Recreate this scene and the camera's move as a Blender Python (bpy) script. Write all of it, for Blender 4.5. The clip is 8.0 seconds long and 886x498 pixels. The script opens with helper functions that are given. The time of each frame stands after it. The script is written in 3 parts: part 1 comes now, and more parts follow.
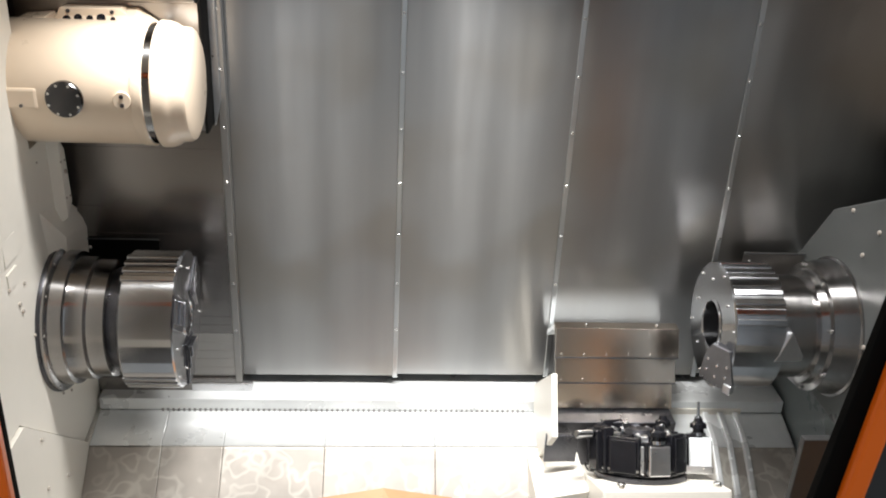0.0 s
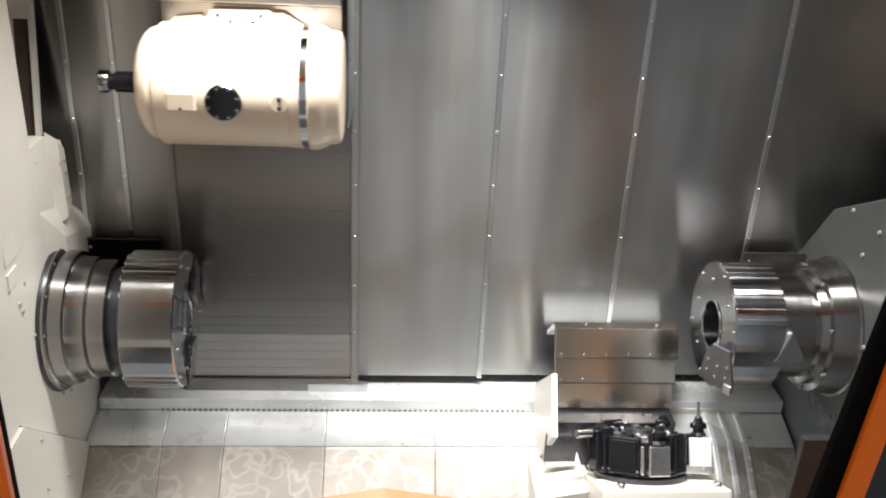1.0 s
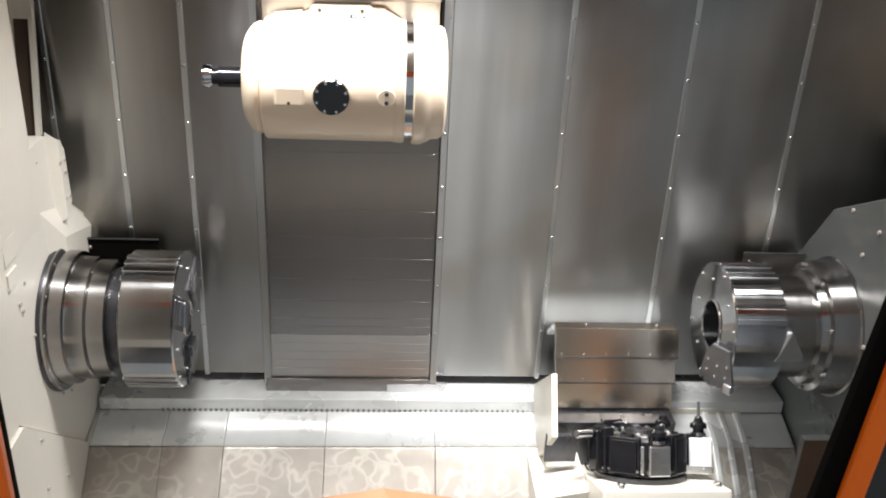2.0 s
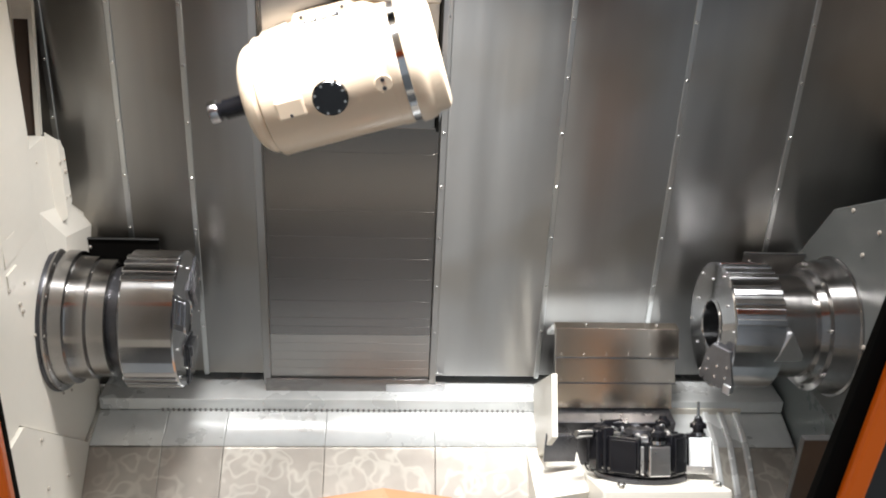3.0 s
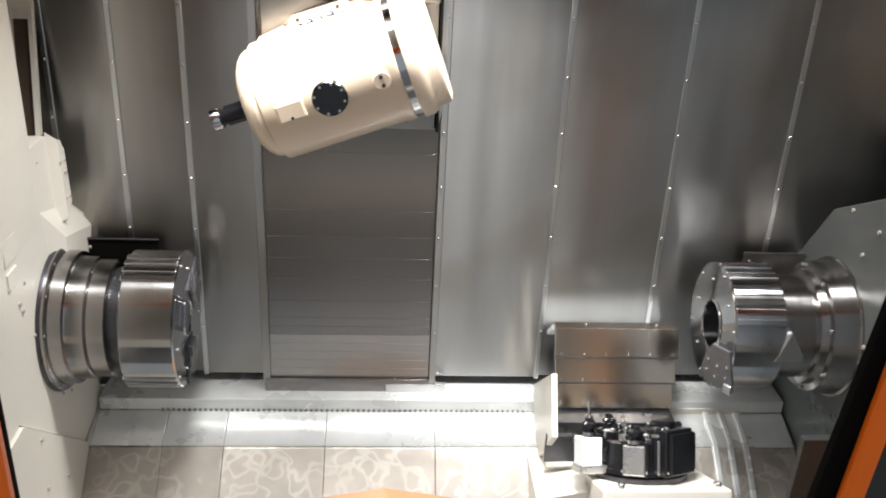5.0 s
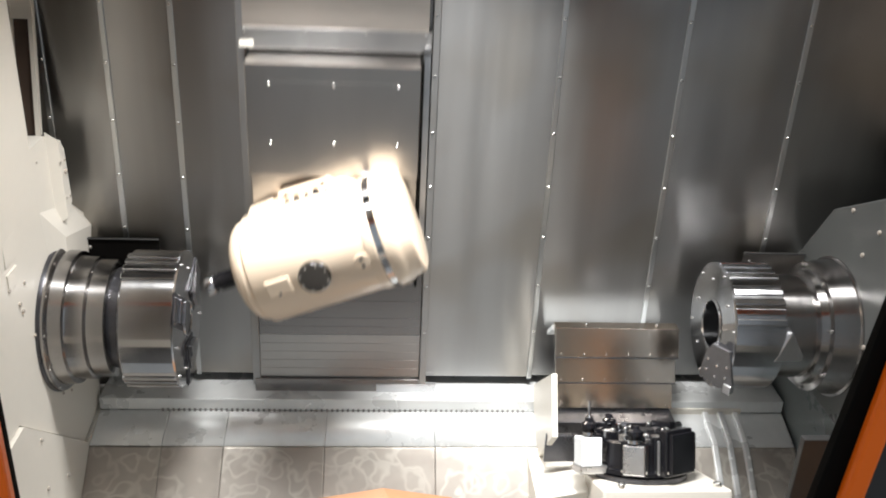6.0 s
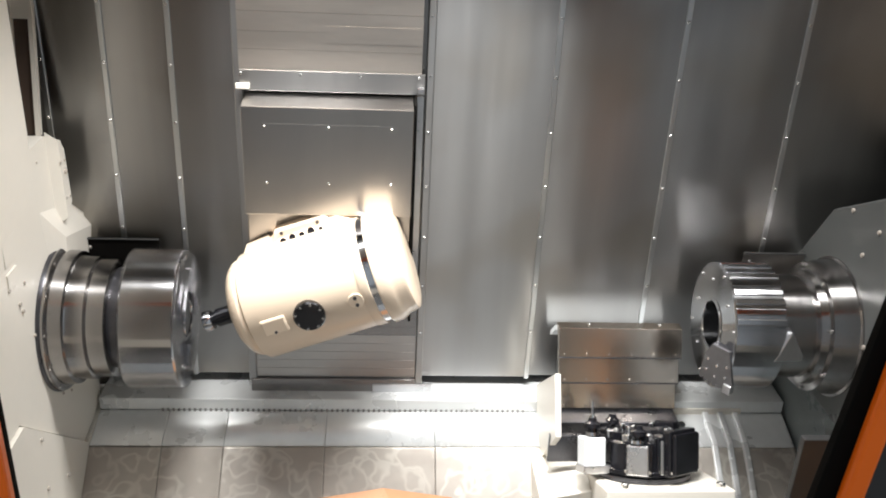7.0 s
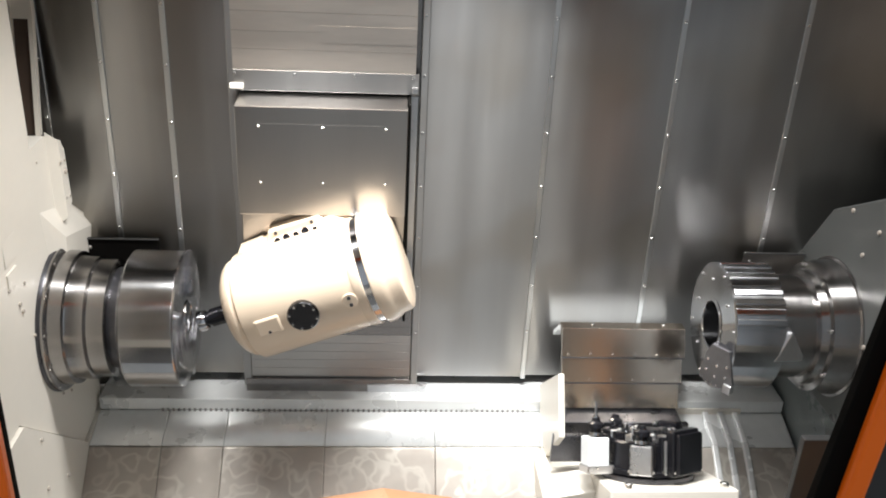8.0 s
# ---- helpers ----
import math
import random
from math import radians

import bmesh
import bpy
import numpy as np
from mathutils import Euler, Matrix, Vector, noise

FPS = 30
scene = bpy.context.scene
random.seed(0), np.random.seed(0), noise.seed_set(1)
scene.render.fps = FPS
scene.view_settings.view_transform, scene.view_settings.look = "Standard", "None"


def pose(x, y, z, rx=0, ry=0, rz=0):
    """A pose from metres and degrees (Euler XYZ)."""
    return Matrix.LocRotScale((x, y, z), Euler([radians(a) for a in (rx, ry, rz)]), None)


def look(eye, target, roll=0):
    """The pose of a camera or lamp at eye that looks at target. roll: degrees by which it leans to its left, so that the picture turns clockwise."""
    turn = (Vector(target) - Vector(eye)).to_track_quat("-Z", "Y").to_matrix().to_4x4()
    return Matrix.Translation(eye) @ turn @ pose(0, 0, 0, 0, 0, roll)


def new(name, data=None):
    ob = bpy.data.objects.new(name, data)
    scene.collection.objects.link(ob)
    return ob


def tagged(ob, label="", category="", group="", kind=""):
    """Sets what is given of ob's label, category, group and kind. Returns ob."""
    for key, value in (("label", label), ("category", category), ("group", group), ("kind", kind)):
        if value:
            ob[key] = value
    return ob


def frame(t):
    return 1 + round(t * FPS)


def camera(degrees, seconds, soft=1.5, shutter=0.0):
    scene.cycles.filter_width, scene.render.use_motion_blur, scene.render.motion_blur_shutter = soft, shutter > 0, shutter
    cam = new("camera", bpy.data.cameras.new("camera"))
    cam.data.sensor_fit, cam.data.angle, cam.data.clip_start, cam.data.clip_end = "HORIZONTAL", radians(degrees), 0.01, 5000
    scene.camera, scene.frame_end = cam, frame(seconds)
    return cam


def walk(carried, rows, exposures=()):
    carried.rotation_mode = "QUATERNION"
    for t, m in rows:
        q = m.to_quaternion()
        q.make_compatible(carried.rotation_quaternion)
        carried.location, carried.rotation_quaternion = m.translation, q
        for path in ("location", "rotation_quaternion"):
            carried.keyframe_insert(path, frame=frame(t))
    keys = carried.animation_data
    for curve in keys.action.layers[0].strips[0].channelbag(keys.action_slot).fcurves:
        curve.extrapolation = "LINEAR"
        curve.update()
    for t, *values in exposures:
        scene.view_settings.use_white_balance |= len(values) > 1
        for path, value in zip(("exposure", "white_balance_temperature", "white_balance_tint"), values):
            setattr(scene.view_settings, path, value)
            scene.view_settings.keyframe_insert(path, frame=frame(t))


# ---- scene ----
cam = camera(51.73, 8.0, soft=1.9, shutter=0.5)
EYE = (-0.1655, -2.2563, 1.3061)
AIM = Vector((math.sin(radians(4.352)) * math.cos(radians(25.476)), math.cos(radians(4.352)) * math.cos(radians(25.476)), -math.sin(radians(25.476))))
VIEW = look(EYE, Vector(EYE) + AIM, 2.8905)
walk(cam, [(0.0, VIEW), (8.0, VIEW)], exposures=[(0.0, 0.0), (8.0, 0.0)])

# ---------------------------------------------------------------- light
world = bpy.data.worlds.new("workshop")
scene.world = world
world.use_nodes = True
world.node_tree.nodes["Background"].inputs[0].default_value = (0.86, 0.93, 1.0, 1)
world.node_tree.nodes["Background"].inputs[1].default_value = 0.55


def lamp(name, x, y, z, target, watts, sx, sy, color):
    data = bpy.data.lights.new(name, "AREA")
    data.shape, data.size, data.size_y = "RECTANGLE", sx, sy
    data.energy, data.color, data.spread = watts, color, radians(94)
    ob = new(name, data)
    ob.matrix_world = look((x, y, z), target)
    return ob


WORK_LAMPS = [(x, lamp("work_light_lamp", x, -0.20, 1.265, (x + lean, -0.06, -0.4), watts, 0.50, 0.09, (1.0, 0.99, 0.975)))
              for x, lean, watts in ((-0.46, -0.02, 9.8), (0.24, 0.06, 16.0), (1.02, -0.10, 2.8))]


# ---------------------------------------------------------------- materials
def material(name, color, rough, metal=0.0, spread=0.12, stretch=(1, 1, 1), scale=6.0, grain=60.0, bump=0.05, rough_spread=0.1, coat=0.0, turned_about="", detail=4, fine_share=0.4, specular=0.5, aniso=0.85, dents=0.0, caustic_web=0.0):
    m = bpy.data.materials.new(name)
    m.use_nodes = True
    nt = m.node_tree
    b = nt.nodes["Principled BSDF"]
    tc = nt.nodes.new("ShaderNodeTexCoord")
    mp = nt.nodes.new("ShaderNodeMapping")
    mp.inputs["Scale"].default_value = stretch
    nt.links.new(tc.outputs["Object"], mp.inputs["Vector"])
    big = nt.nodes.new("ShaderNodeTexNoise")
    big.inputs["Scale"].default_value, big.inputs["Detail"].default_value = scale, detail
    fine = nt.nodes.new("ShaderNodeTexNoise")
    fine.inputs["Scale"].default_value, fine.inputs["Detail"].default_value = grain, 3
    nt.links.new(mp.outputs[0], big.inputs["Vector"])
    nt.links.new(mp.outputs[0], fine.inputs["Vector"])
    add = nt.nodes.new("ShaderNodeMath")
    add.operation = "MULTIPLY_ADD"
    add.inputs[1].default_value = fine_share
    nt.links.new(fine.outputs[0], add.inputs[0])
    nt.links.new(big.outputs[0], add.inputs[2])
    ramp = nt.nodes.new("ShaderNodeValToRGB")
    ramp.color_ramp.elements[0].position, ramp.color_ramp.elements[1].position = 0.45, 0.95
    ramp.color_ramp.elements[0].color = (*[c * (1 - spread) for c in color], 1)
    ramp.color_ramp.elements[1].color = (*[min(1, c * (1 + spread)) for c in color], 1)
    nt.links.new(add.outputs[0], ramp.inputs[0])
    nt.links.new(ramp.outputs[0], b.inputs["Base Color"])
    rr = nt.nodes.new("ShaderNodeMapRange")
    rr.inputs["From Min"].default_value, rr.inputs["From Max"].default_value = 0.45, 0.95
    rr.inputs["To Min"].default_value, rr.inputs["To Max"].default_value = max(0.02, rough - rough_spread), rough + rough_spread
    nt.links.new(add.outputs[0], rr.inputs[0])
    nt.links.new(rr.outputs[0], b.inputs["Roughness"])
    if bump:
        bp = nt.nodes.new("ShaderNodeBump")
        bp.inputs["Strength"].default_value, bp.inputs["Distance"].default_value = bump, 0.01
        nt.links.new(add.outputs[0], bp.inputs["Height"])
        nt.links.new(bp.outputs[0], b.inputs["Normal"])
    if turned_about:
        tan = nt.nodes.new("ShaderNodeTangent")
        tan.direction_type, tan.axis = "RADIAL", turned_about
        nt.links.new(tan.outputs[0], b.inputs["Tangent"])
        b.inputs["Anisotropic"].default_value, b.inputs["Anisotropic Rotation"].default_value = aniso, 0.25
    if caustic_web:
        # pale web painted in: lamp caustics on the pan, put into the base colour
        warp = nt.nodes.new("ShaderNodeTexNoise")
        warp.inputs["Scale"].default_value, warp.inputs["Detail"].default_value = 8.0, 2
        nt.links.new(tc.outputs["Object"], warp.inputs["Vector"])
        mix = nt.nodes.new("ShaderNodeMixRGB")
        mix.inputs[0].default_value = 0.34
        nt.links.new(tc.outputs["Object"], mix.inputs[1])
        nt.links.new(warp.outputs["Color"], mix.inputs[2])
        vor = nt.nodes.new("ShaderNodeTexVoronoi")
        vor.feature = "DISTANCE_TO_EDGE"
        vor.inputs["Scale"].default_value = 8.5
        nt.links.new(mix.outputs[0], vor.inputs["Vector"])
        edge = nt.nodes.new("ShaderNodeMapRange")
        edge.interpolation_type = "SMOOTHSTEP"
        edge.inputs["From Max"].default_value, edge.inputs["To Min"].default_value, edge.inputs["To Max"].default_value = 0.12, caustic_web, 0.0
        nt.links.new(vor.outputs["Distance"], edge.inputs[0])
        thin = nt.nodes.new("ShaderNodeMath")
        thin.operation = "MULTIPLY"
        nt.links.new(edge.outputs[0], thin.inputs[0])
        nt.links.new(warp.outputs[0], thin.inputs[1])
        caustic_mix = nt.nodes.new("ShaderNodeMixRGB")
        nt.links.new(thin.outputs[0], caustic_mix.inputs[0])
        nt.links.new(ramp.outputs[0], caustic_mix.inputs[1])
        caustic_mix.inputs[2].default_value = (*[min(0.9, c * 2.4) for c in color], 1)
        nt.links.new(caustic_mix.outputs[0], b.inputs["Base Color"])
    if dents:
        wave = nt.nodes.new("ShaderNodeTexNoise")
        wave.inputs["Scale"].default_value, wave.inputs["Detail"].default_value = 3.2, 1.5
        nt.links.new(tc.outputs["Object"], wave.inputs["Vector"])
        bp3 = nt.nodes.new("ShaderNodeBump")
        bp3.inputs["Strength"].default_value, bp3.inputs["Distance"].default_value = dents, 0.02
        nt.links.new(wave.outputs[0], bp3.inputs["Height"])
        if bump:
            nt.links.new(bp.outputs[0], bp3.inputs["Normal"])
        # browner tone in large soft patches
        tone_mask = nt.nodes.new("ShaderNodeMapRange")
        tone_mask.interpolation_type = "SMOOTHSTEP"
        tone_mask.inputs["From Min"].default_value, tone_mask.inputs["From Max"].default_value, tone_mask.inputs["To Max"].default_value = 0.46, 0.66, 0.8
        nt.links.new(wave.outputs[0], tone_mask.inputs[0])
        brown_mix = nt.nodes.new("ShaderNodeMixRGB")
        nt.links.new(tone_mask.outputs[0], brown_mix.inputs[0])
        nt.links.new(ramp.outputs[0], brown_mix.inputs[1])
        brown_mix.inputs[2].default_value = (color[0] * 0.80, color[1] * 0.76, color[2] * 0.70, 1)
        nt.links.new(brown_mix.outputs[0], b.inputs["Base Color"])
        nt.links.new(bp3.outputs[0], b.inputs["Normal"])
    b.inputs["Metallic"].default_value = metal
    b.inputs["Specular IOR Level"].default_value = specular
    b.inputs["Coat Weight"].default_value = coat
    return m


STEEL = material("brushed_steel", (0.385, 0.380, 0.373), 0.31, 1.0, 0.11, (4, 4, 0.22), 2.0, 60, 0.04, 0.035, turned_about="Z", detail=4, fine_share=0.02, aniso=0.85, dents=0.05)
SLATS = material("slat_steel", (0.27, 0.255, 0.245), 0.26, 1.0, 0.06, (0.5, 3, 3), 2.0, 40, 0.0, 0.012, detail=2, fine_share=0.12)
COVER = material("cover_steel", (0.68, 0.60, 0.51), 0.20, 1.0, 0.06, (3, 3, 0.5), 2.0, 40, 0.0, 0.015, detail=2, fine_share=0.12)
CHROME = material("machined_steel", (0.50, 0.505, 0.52), 0.15, 1.0, 0.05, (8, 0.6, 0.6), 3.0, 20, 0.0, 0.02, turned_about="X")
FACE = material("turned_face_steel", (0.27, 0.27, 0.285), 0.22, 1.0, 0.15, (3, 3, 3), 8.0, 50, 0.02, 0.06)
DARKSTEEL = material("dark_steel", (0.10, 0.10, 0.11), 0.32, 0.9, 0.25, (2, 2, 2), 8.0, 60, 0.02, 0.08)
BLACK = material("black_oxide", (0.012, 0.012, 0.015), 0.17, 0.3, 0.3, (2, 2, 2), 10.0, 60, 0.0, 0.06)
RUBBER = material("black_rubber", (0.004, 0.0035, 0.003), 0.8, 0.0, 0.3, (2, 2, 2), 10.0, 60, 0.02, 0.1, specular=0.08)
WHITE = material("cream_paint", (0.80, 0.76, 0.68), 0.42, 0.0, 0.03, (1, 1, 1), 3.0, 40, 0.01, 0.08)
# cream with the orange bounce light on the head put into its base
HEADWHITE = material("bounce_warmed_cream_paint", (0.81, 0.665, 0.51), 0.30, 0.0, 0.02, (1, 1, 1), 3.0, 40, 0.006, 0.05, 0.3)
GREY = material("grey_paint", (0.19, 0.215, 0.215), 0.30, 0.0, 0.06, (1, 1, 1), 3.0, 40, 0.01, 0.08)
SKIN = material("taupe_paint", (0.46, 0.41, 0.36), 0.45, 0.0, 0.06, (1, 1, 1), 3.0, 40, 0.01, 0.08)
APRON = material("blue_grey_paint", (0.25, 0.27, 0.285), 0.40, 0.0, 0.06, (1, 1, 1), 3.0, 40, 0.01, 0.08)
CAPGLASS = material("smoked_cap", (0.10, 0.10, 0.105), 0.14, 1.0, 0.1, (1, 1, 1), 5.0, 40, 0.0, 0.03)
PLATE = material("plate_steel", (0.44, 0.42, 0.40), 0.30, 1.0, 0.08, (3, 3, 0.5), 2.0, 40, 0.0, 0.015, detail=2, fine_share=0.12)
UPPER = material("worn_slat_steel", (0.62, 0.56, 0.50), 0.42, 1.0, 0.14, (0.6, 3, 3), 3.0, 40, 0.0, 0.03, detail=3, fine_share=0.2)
PALE = material("pale_sheet_steel", (0.62, 0.63, 0.63), 0.30, 1.0, 0.06, (3, 3, 0.5), 2.0, 40, 0.0, 0.02, detail=2, fine_share=0.1)
# darker grey: the shade on the housing is put into its colour
HOUSING = material("shaded_grey_paint", (0.105, 0.11, 0.107), 0.32, 0.0, 0.06, (1, 1, 1), 3.0, 40, 0.01, 0.08)
NEUTRAL = material("white_paint", (0.82, 0.85, 0.86), 0.40, 0.0, 0.03, (1, 1, 1), 3.0, 40, 0.0, 0.05)
BROWN = material("recess_shade_brown", (0.07, 0.045, 0.032), 0.6, 0.0, 0.15, (1, 1, 1), 4.0, 40, 0.01, 0.08)
NOSE = material("blued_steel", (0.36, 0.35, 0.345), 0.21, 1.0, 0.06, (8, 0.6, 0.6), 3.0, 20, 0.0, 0.02, turned_about="X")
ORANGE = material("orange_paint", (1.0, 0.16, 0.002), 0.40, 0.0, 0.05, (1, 1, 1), 4.0, 40, 0.01, 0.06)
PEACH = material("orange_sheet", (0.50, 0.25, 0.12), 0.45, 0.0, 0.08, (1, 1, 1), 4.0, 40, 0.02, 0.06)
APRICOT = material("apricot_paint", (0.95, 0.46, 0.20), 0.45, 0.0, 0.05, (1, 1, 1), 4.0, 40, 0.01, 0.06)
SHEET = material("zinc_sheet", (0.41, 0.375, 0.335), 0.36, 0.3, 0.10, (1, 1, 1), 5.0, 20, 0.02, 0.05, caustic_web=0.42)
# paler copy of the zinc with the lamps' brightness put into its colour
LEDGE = material("lamp_bright_zinc", (0.78, 0.795, 0.79), 0.30, 0.3, 0.10, (1, 1, 1), 6.0, 20, 0.03, 0.07, caustic_web=0.12)
# near-black: stands in for gap shade; also on parts dark in themselves
DARK = material("black_and_gap_shade", (0.03, 0.03, 0.03), 0.5, 0.0, 0.2, (1, 1, 1), 5.0, 40, 0.02, 0.1)
SCREW = material("zinc_screw", (0.75, 0.74, 0.72), 0.22, 1.0, 0.05, (1, 1, 1), 20.0, 80, 0.0, 0.05)
SILVER = material("satin_aluminium", (0.62, 0.62, 0.63), 0.30, 1.0, 0.08, (1, 1, 1), 12.0, 80, 0.01, 0.06)
JAW = material("ground_steel", (0.24, 0.24, 0.25), 0.5, 1.0, 0.12, (3, 3, 3), 8.0, 50, 0.02, 0.06)
GLASS = bpy.data.materials.new("clear_glass")
GLASS.use_nodes = True
GLASS.node_tree.nodes["Principled BSDF"].inputs["Transmission Weight"].default_value = 1.0
GLASS.node_tree.nodes["Principled BSDF"].inputs["Roughness"].default_value = 0.02
CONCRETE = material("workshop_floor", (0.34, 0.34, 0.33), 0.6, 0.0, 0.15, (1, 1, 1), 2.0, 30, 0.05, 0.1)


# ---------------------------------------------------------------- mesh tools
def part(name, bm, mat, parent=None, label="", smooth=False):
    me = bpy.data.meshes.new(name)
    bmesh.ops.recalc_face_normals(bm, faces=bm.faces)
    bm.to_mesh(me)
    bm.free()
    me.materials.append(mat)
    if smooth:
        for p in me.polygons:
            p.use_smooth = True
        me.set_sharp_from_angle(angle=radians(32))
    ob = new(name, me)
    if parent is not None:
        ob.parent = parent
    if label:
        ob["label"] = label
    return ob


def thing(name, label, category, group="", kind="", m=None):
    ob = new(name)
    ob.empty_display_size = 0.05
    if m is not None:
        ob.matrix_world = m
    return tagged(ob, label, category, group, kind)


def box(x0, x1, y0, y1, z0, z1, bevel=0.0, bm=None, seg=2):
    own = bm is None
    b = bmesh.new() if (own or bevel) else bm
    vs = [b.verts.new((x, y, z)) for x in (x0, x1) for y in (y0, y1) for z in (z0, z1)]
    for f in ((0, 1, 3, 2), (4, 6, 7, 5), (0, 4, 5, 1), (2, 3, 7, 6), (0, 2, 6, 4), (1, 5, 7, 3)):
        b.faces.new([vs[i] for i in f])
    if bevel:
        bmesh.ops.recalc_face_normals(b, faces=b.faces)
        bmesh.ops.bevel(b, geom=b.edges[:], offset=bevel, segments=seg, affect="EDGES", profile=0.5)
    if own or not bevel:
        return b
    join(bm, b)
    return bm


def join(bm, other, m=None):
    if m is not None:
        other.transform(m)
    me = bpy.data.meshes.new("tmp")
    other.to_mesh(me)
    other.free()
    bm.from_mesh(me)
    bpy.data.meshes.remove(me)
    return bm


def lathe(profile, seg=96, bm=None):
    """Turns (x, r) pairs round the x axis."""
    b = bm or bmesh.new()
    rings = []
    for x, r in profile:
        if r < 1e-6:
            rings.append([b.verts.new((x, 0, 0))])
        else:
            rings.append([b.verts.new((x, r * math.cos(a), r * math.sin(a))) for a in [2 * math.pi * i / seg for i in range(seg)]])
    for p, n in zip(rings, rings[1:]):
        for i in range(seg):
            j = (i + 1) % seg
            if len(p) == 1 and len(n) == 1:
                continue
            if len(p) == 1:
                b.faces.new((p[0], n[i], n[j]))
            elif len(n) == 1:
                b.faces.new((p[i], n[0], p[j]))
            else:
                b.faces.new((p[i], n[i], n[j], p[j]))
    return b


def rod(r, length, seg=16, bev=0.0):
    """A cylinder along +x from 0."""
    if bev:
        return lathe([(0, 0), (0, r), (length - bev, r), (length, r - bev), (length, 0)], seg)
    return lathe([(0, 0), (0, r), (length, r), (length, 0)], seg)


def prism(poly, x0, x1, axis="x", bevel=0.0):
    """A polygon pulled from x0 to x1. axis x: (y, z) pairs, y: (x, z) pairs, z: (x, y) pairs."""
    b = bmesh.new()
    at = {"x": lambda u, v, w: (w, u, v), "y": lambda u, v, w: (u, w, v), "z": lambda u, v, w: (u, v, w)}[axis]
    lo = [b.verts.new(at(u, v, x0)) for u, v in poly]
    hi = [b.verts.new(at(u, v, x1)) for u, v in poly]
    b.faces.new(lo)
    b.faces.new(hi)
    for i in range(len(poly)):
        j = (i + 1) % len(poly)
        b.faces.new((lo[i], lo[j], hi[j], hi[i]))
    bmesh.ops.recalc_face_normals(b, faces=b.faces)
    if bevel:
        bmesh.ops.bevel(b, geom=b.edges[:], offset=bevel, segments=2, affect="EDGES", profile=0.5)
    return b


ALONG_Y = Matrix.Rotation(radians(-90), 4, "Z")   # +x turned to -y
ALONG_Z = Matrix.Rotation(radians(-90), 4, "Y")   # +x turned to +z


def turned(bm, m):
    bm.transform(m)
    return bm


def mesh_of(bm, mat, smooth=True):
    me = bpy.data.meshes.new("piece")
    bmesh.ops.recalc_face_normals(bm, faces=bm.faces)
    bm.to_mesh(me)
    bm.free()
    me.materials.append(mat)
    if smooth:
        for p in me.polygons:
            p.use_smooth = True
        me.set_sharp_from_angle(angle=radians(35))
    return me


SCREW_Y = mesh_of(turned(lathe([(0, 0.0), (0, 0.0055), (0.003, 0.0055), (0.0045, 0.004), (0.0045, 0)], 10), ALONG_Y), SCREW)
SCREW_Z = mesh_of(turned(lathe([(0, 0.0), (0, 0.0045), (0.003, 0.0045), (0.004, 0.003), (0.004, 0)], 10), ALONG_Z), SCREW)
BOLT_X = mesh_of(lathe([(0, 0.0), (0, 0.008), (0.007, 0.008), (0.009, 0.006), (0.009, 0.0042), (0.004, 0.0042), (0.004, 0)], 12), SCREW)


BOLT_DULL = mesh_of(lathe([(0, 0.0), (0, 0.008), (0.006, 0.008), (0.008, 0.006), (0.008, 0.0042), (0.003, 0.0042), (0.003, 0)], 12), SKIN)


def piece(name, me, parent, x, y, z, rot=(0, 0, 0), scale=1.0):
    ob = new(name, me)
    ob.parent = parent
    ob.location, ob.rotation_euler, ob.scale = (x, y, z), [radians(a) for a in rot], (scale, scale, scale)
    return ob


# ---------------------------------------------------------------- enclosure
def structure(name, bm, mat, label, smooth=False, at=(0, 0, 0)):
    ob = tagged(part(name, bm, mat, None, "", smooth), label, "wall", "", "structure")
    ob.location = at
    return ob


BED = (0, -0.073, 0.048)


